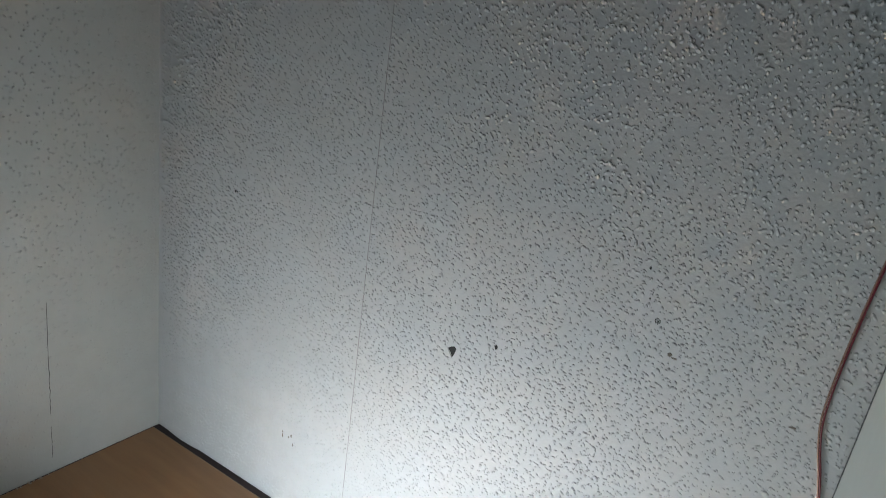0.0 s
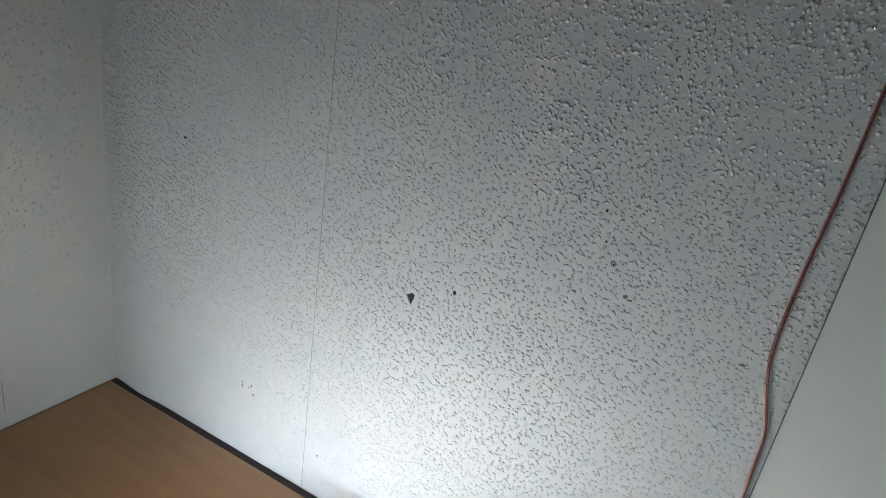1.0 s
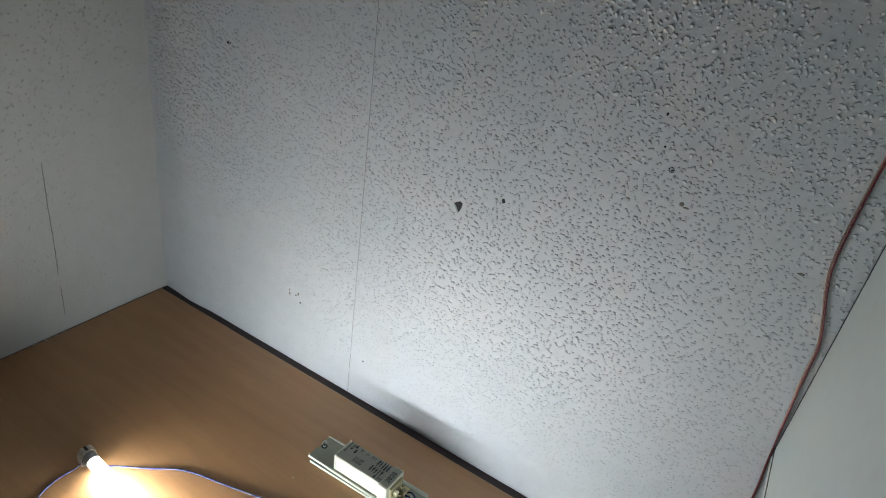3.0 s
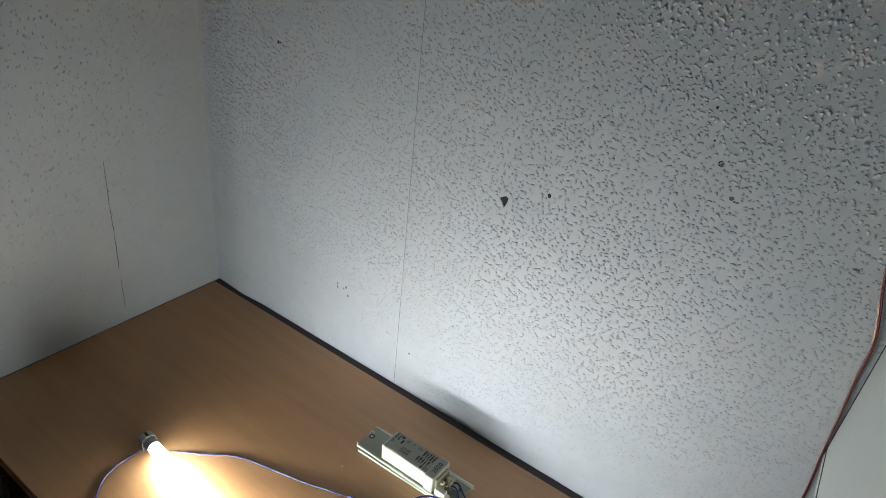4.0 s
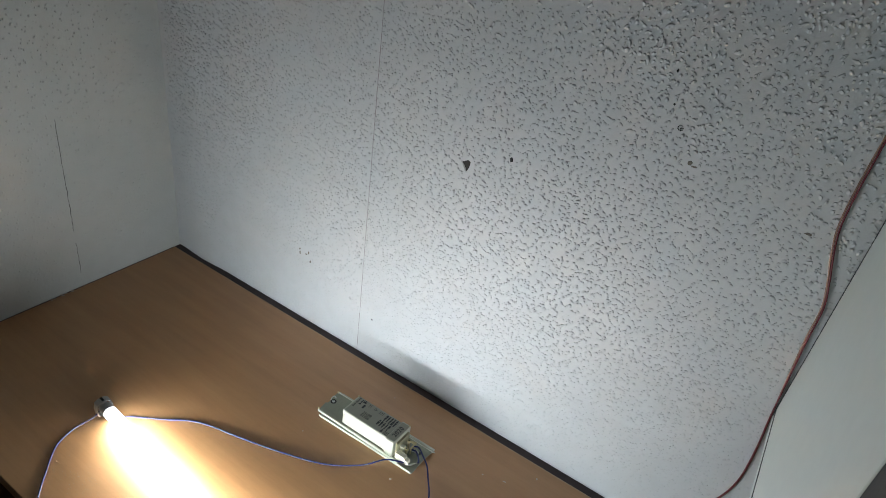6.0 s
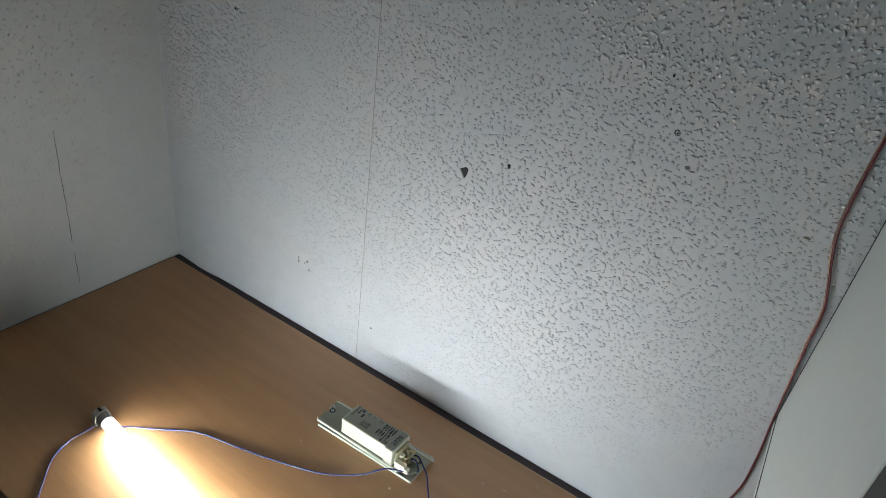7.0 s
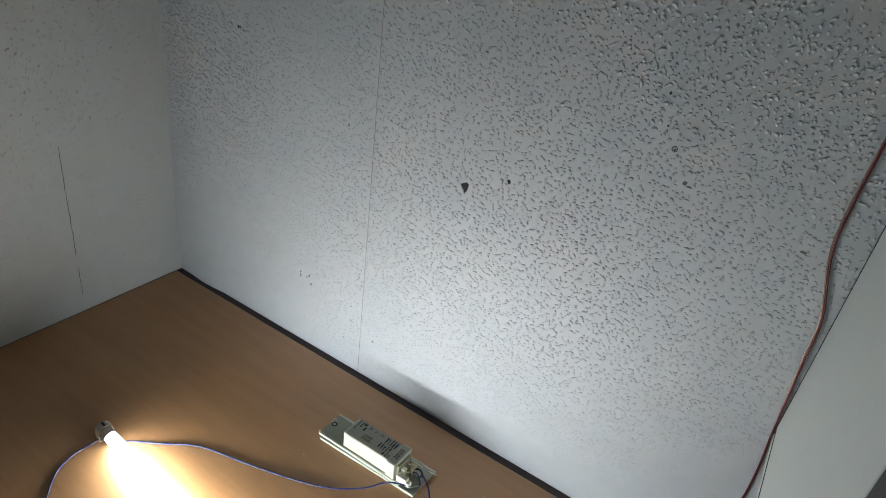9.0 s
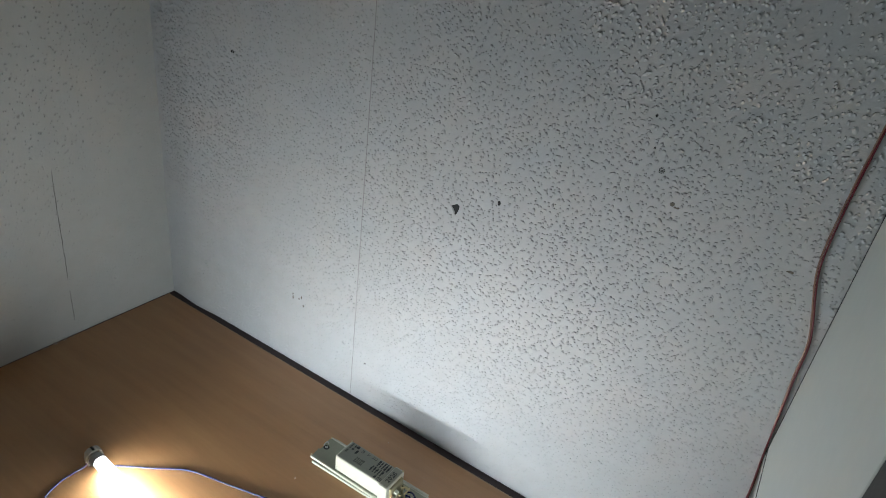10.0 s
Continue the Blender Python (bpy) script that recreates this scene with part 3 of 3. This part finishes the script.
    stroke([(0.0770 + 0.0009 * math.sin(k * 1.1), 0.0345 + 0.0007 * k) for k in range(12)])
    stroke([(0.0800 + 0.0009 * math.cos(k * 1.1), 0.0345 + 0.0007 * k) for k in range(12)])
    txt = bpy.data.curves.new("date_code", "FONT")
    txt.body, txt.size, txt.extrude, txt.align_x, txt.align_y, txt.space_character = "2020", 0.0106, 0.0001, "CENTER", "CENTER", 1.15
    txt.offset = 0.00022
    txt.materials.append(INK)
    code = new("date_code", txt)
    code.parent = g
    code.matrix_local = pose(0.1477, 0.0240, 0.0407, 0, 0, 90)
    # screws and lugs
    part("washer", lathe([(0.0084, 0.0052), (0.0088, 0.0052)], 16, "z"), HOLE, g, "dark washer").location = (0.0065, 0.030, 0)
    part("hook", hose(spline([(0.0005, 0.030, 0.009), (0.0, 0.034, 0.0110), (0.0015, 0.038, 0.012), (0.005, 0.038, 0.009)], 6), 0.0009, 7), STEEL, g, "bent steel hook", True)
    flap = bmesh.new()
    corner = [flap.verts.new((x, y, z)) for z in (0.0042, 0.0054) for x, y in ((0.190, 0.050), (0.203, 0.056), (0.193, 0.0605))]
    flap.faces.new(corner[:3])
    flap.faces.new(corner[3:])
    for k in range(3):
        flap.faces.new((corner[k], corner[(k + 1) % 3], corner[3 + (k + 1) % 3], corner[3 + k]))
    part("corner_flap", flap, WHITE_METAL, g, "cream bent corner of the tray")
    for x, y, r in ((0.0065, 0.030, 0.0024), (0.186, 0.036, 0.0030)):
        screw = part("screw", lathe([(0.0085, r), (0.0095, r), (0.0105, r * 0.6)], 14, "z"), STEEL if x < 0.1 else HOLE, g, "steel screw" if x < 0.1 else "dark open screw hole")
        screw.location = (x, y, 0)
        if x < 0.1:
            part("slot", box(-r * 0.5, r * 0.5, -0.0005, 0.0005, 0.0103, 0.0108), HOLE, screw)
    part("earth_lug", hose(spline([(0.176, 0.006, 0.009), (0.180, 0.002, 0.012), (0.187, 0.004, 0.012), (0.190, 0.010, 0.009)], 6), 0.0011, 8), STEEL, g, "bent steel lug", True)
    for x, y, z in ((-0.001, 0.002, 0.0085), (-0.001, 0.051, 0.0085), (0.1545, 0.0455, 0.0398), (0.0505, 0.0425, 0.0395)):
        part("rivet", lathe([(z, 0.0013), (z + 0.002, 0.0013), (z + 0.003, 0.0006)], 8, "z"), BRASS, g).location = (x, y, 0)
    # terminals
    block = bmesh.new()
    box(0.1600, 0.1845, 0.0025, 0.0115, 0.0085, 0.0165, 0.0010, block)
    box(0.1600, 0.1785, 0.0025, 0.0115, 0.0160, 0.0210, 0.0010, block)
    part("terminal_block", block, NYLON, g, "white nylon terminal block")
    part("terminal_block", box(0.1600, 0.1665, 0.0150, 0.0225, 0.0085, 0.0245, 0.0010), NYLON, g, "white nylon terminal block")
    for x, y, z in ((0.1700, 0.0190, 0.0215), (0.1665, 0.0300, 0.0275)):
        post = part("terminal", lathe([(0.0085, 0.0024), (z - 0.0010, 0.0024), (z, 0.0031), (z + 0.0015, 0.0031), (z + 0.0020, 0.0024)], 14, "z"), BRASS, g, "brass terminal post", True)
        post.location = (x, y, 0)
        part("screw_recess", lathe([(z + 0.0021, 0.0014), (z + 0.0023, 0.0014)], 10, "z"), HOLE, post)
    frame_bar = bmesh.new()
    for y in (0.0240, 0.0375):
        box(0.1735, 0.1755, y, y + 0.0022, 0.0085, 0.0225, 0.0004, frame_bar)
    box(0.1735, 0.1755, 0.0240, 0.0397, 0.0205, 0.0230, 0.0004, frame_bar)
    box(0.1660, 0.1755, 0.0350, 0.0397, 0.0200, 0.0215, 0.0004, frame_bar)
    part("terminal_frame", frame_bar, BRASS, g, "pale brass spring frame")
    part("terminal_tongue", box(0.1755, 0.1860, 0.0290, 0.0340, 0.0120, 0.0132, 0.0003), STEEL, g)
    return g


ballast()


# ---- blue wires ----
def blue_wire(points, label):
    e = tagged(part("blue_wire", hose(spline(points, 10), 0.0013), BLUE, None, "", True), label, "wire")
    return e


R = 0.0011
blue_wire([(0.331, -0.392, 0.004), (0.345, -0.3925, R), (0.358, -0.384, R), (0.371, -0.372, R), (0.41, -0.345, R), (0.458, -0.311, R), (0.53, -0.29, R), (0.595, -0.27, R), (0.665, -0.242, R), (0.712, -0.208, 0.004),
           (0.738, -0.182, 0.0135), (0.755, -0.170, 0.0125), (0.766, -0.164, 0.0115), (0.766, -0.158, 0.013), (0.760, -0.157, 0.014)], "thin blue wire from tube holder to ballast")
blue_wire([(0.329, -0.398, 0.006), (0.331, -0.410, 0.002), (0.330, -0.424, R), (0.3305, -0.446, R), (0.343, -0.478, R), (0.379, -0.514, R), (0.402, -0.535, R), (0.43, -0.556, R), (0.44, -0.566, -0.02), (0.442, -0.568, -0.25)], "thin blue wire running over the desk edge")
blue_wire([(0.756, -0.134, 0.016), (0.766, -0.130, 0.017), (0.780, -0.137, 0.014), (0.795, -0.146, 0.010), (0.808, -0.160, 0.004), (0.826, -0.182, R), (0.842, -0.215, R), (0.852, -0.26, R), (0.85, -0.31, R)], "thin blue wire leaving the ballast")
blue_wire([(0.757, -0.140, 0.015), (0.768, -0.139, 0.0165), (0.779, -0.147, 0.0125), (0.781, -0.152, 0.0115)], "short blue wire end at the ballast terminal")


# ---- crumbs and drops ----
def crumb(x, y, z, size, seed, long=1.0):
    rng = random.Random(seed)
    b = bmesh.new()
    bmesh.ops.create_icosphere(b, subdivisions=1, radius=size)
    low = 0
    for v in b.verts:
        v.co = Vector((v.co.x * long * rng.uniform(0.7, 1.2), v.co.y * rng.uniform(0.6, 1.2), v.co.z * rng.uniform(0.4, 0.8)))
        low = min(low, v.co.z)
    ob = tagged(part("plaster_crumb", b, CRUMB), "tiny pale plaster crumb lying on the desk", "crumb", "crumbs on the desk")
    ob.matrix_world = pose(x, y, z - low, 0, 0, rng.uniform(0, 180))
    return ob


for i, (x, y, size, long) in enumerate(((0.594, -0.215, 0.0016, 1), (0.722, -0.187, 0.0019, 1.2), (0.869, -0.094, 0.0016, 1), (0.903, -0.083, 0.0012, 3.2), (0.941, -0.044, 0.0018, 1.2), 
                                        (0.762, -0.196, 0.0018, 1.3), (0.83, -0.07, 0.0010, 1), (0.66, -0.055, 0.0009, 1), (0.98, -0.08, 0.0013, 1.4))):
    crumb(x, y, 0.0, size, 70 + i, long)
for i in range(16):
    rng = random.Random(200 + i)
    y = -0.268 + rng.gauss(0, 0.018) if i < 11 else rng.uniform(-0.42, -0.05)
    ob = crumb(rng.uniform(0.0045, 0.009), y, 0.0, rng.uniform(0.0012, 0.0026) if i < 11 else 0.0011, 300 + i, 1.4)
    tagged(ob, "flaked plaster crumb along the wall edge", group="crumbs along the wall")

rng = np.random.default_rng(9)
drops = bmesh.new()
for i in range(90):
    x, y = 0.425 + rng.normal(0, 0.030), -0.492 + rng.normal(0, 0.013)
    r = 0.0003 + 0.0005 * rng.random()
    hub = bmesh.ops.create_icosphere(drops, subdivisions=1, radius=r)["verts"]
    for v in hub:
        v.co = Vector((x + v.co.x * 2.0, y + v.co.y, max(v.co.z, 0) * 0.14 + 0.0001))
tagged(part("glue_drops", drops, simple("dried_glue", (0.36, 0.20, 0.09), 0.3, vary=0.1, grain=60, bump=0), None, "", True), "small dried glue drops scattered on the desk", "glue drops", kind="stuff")
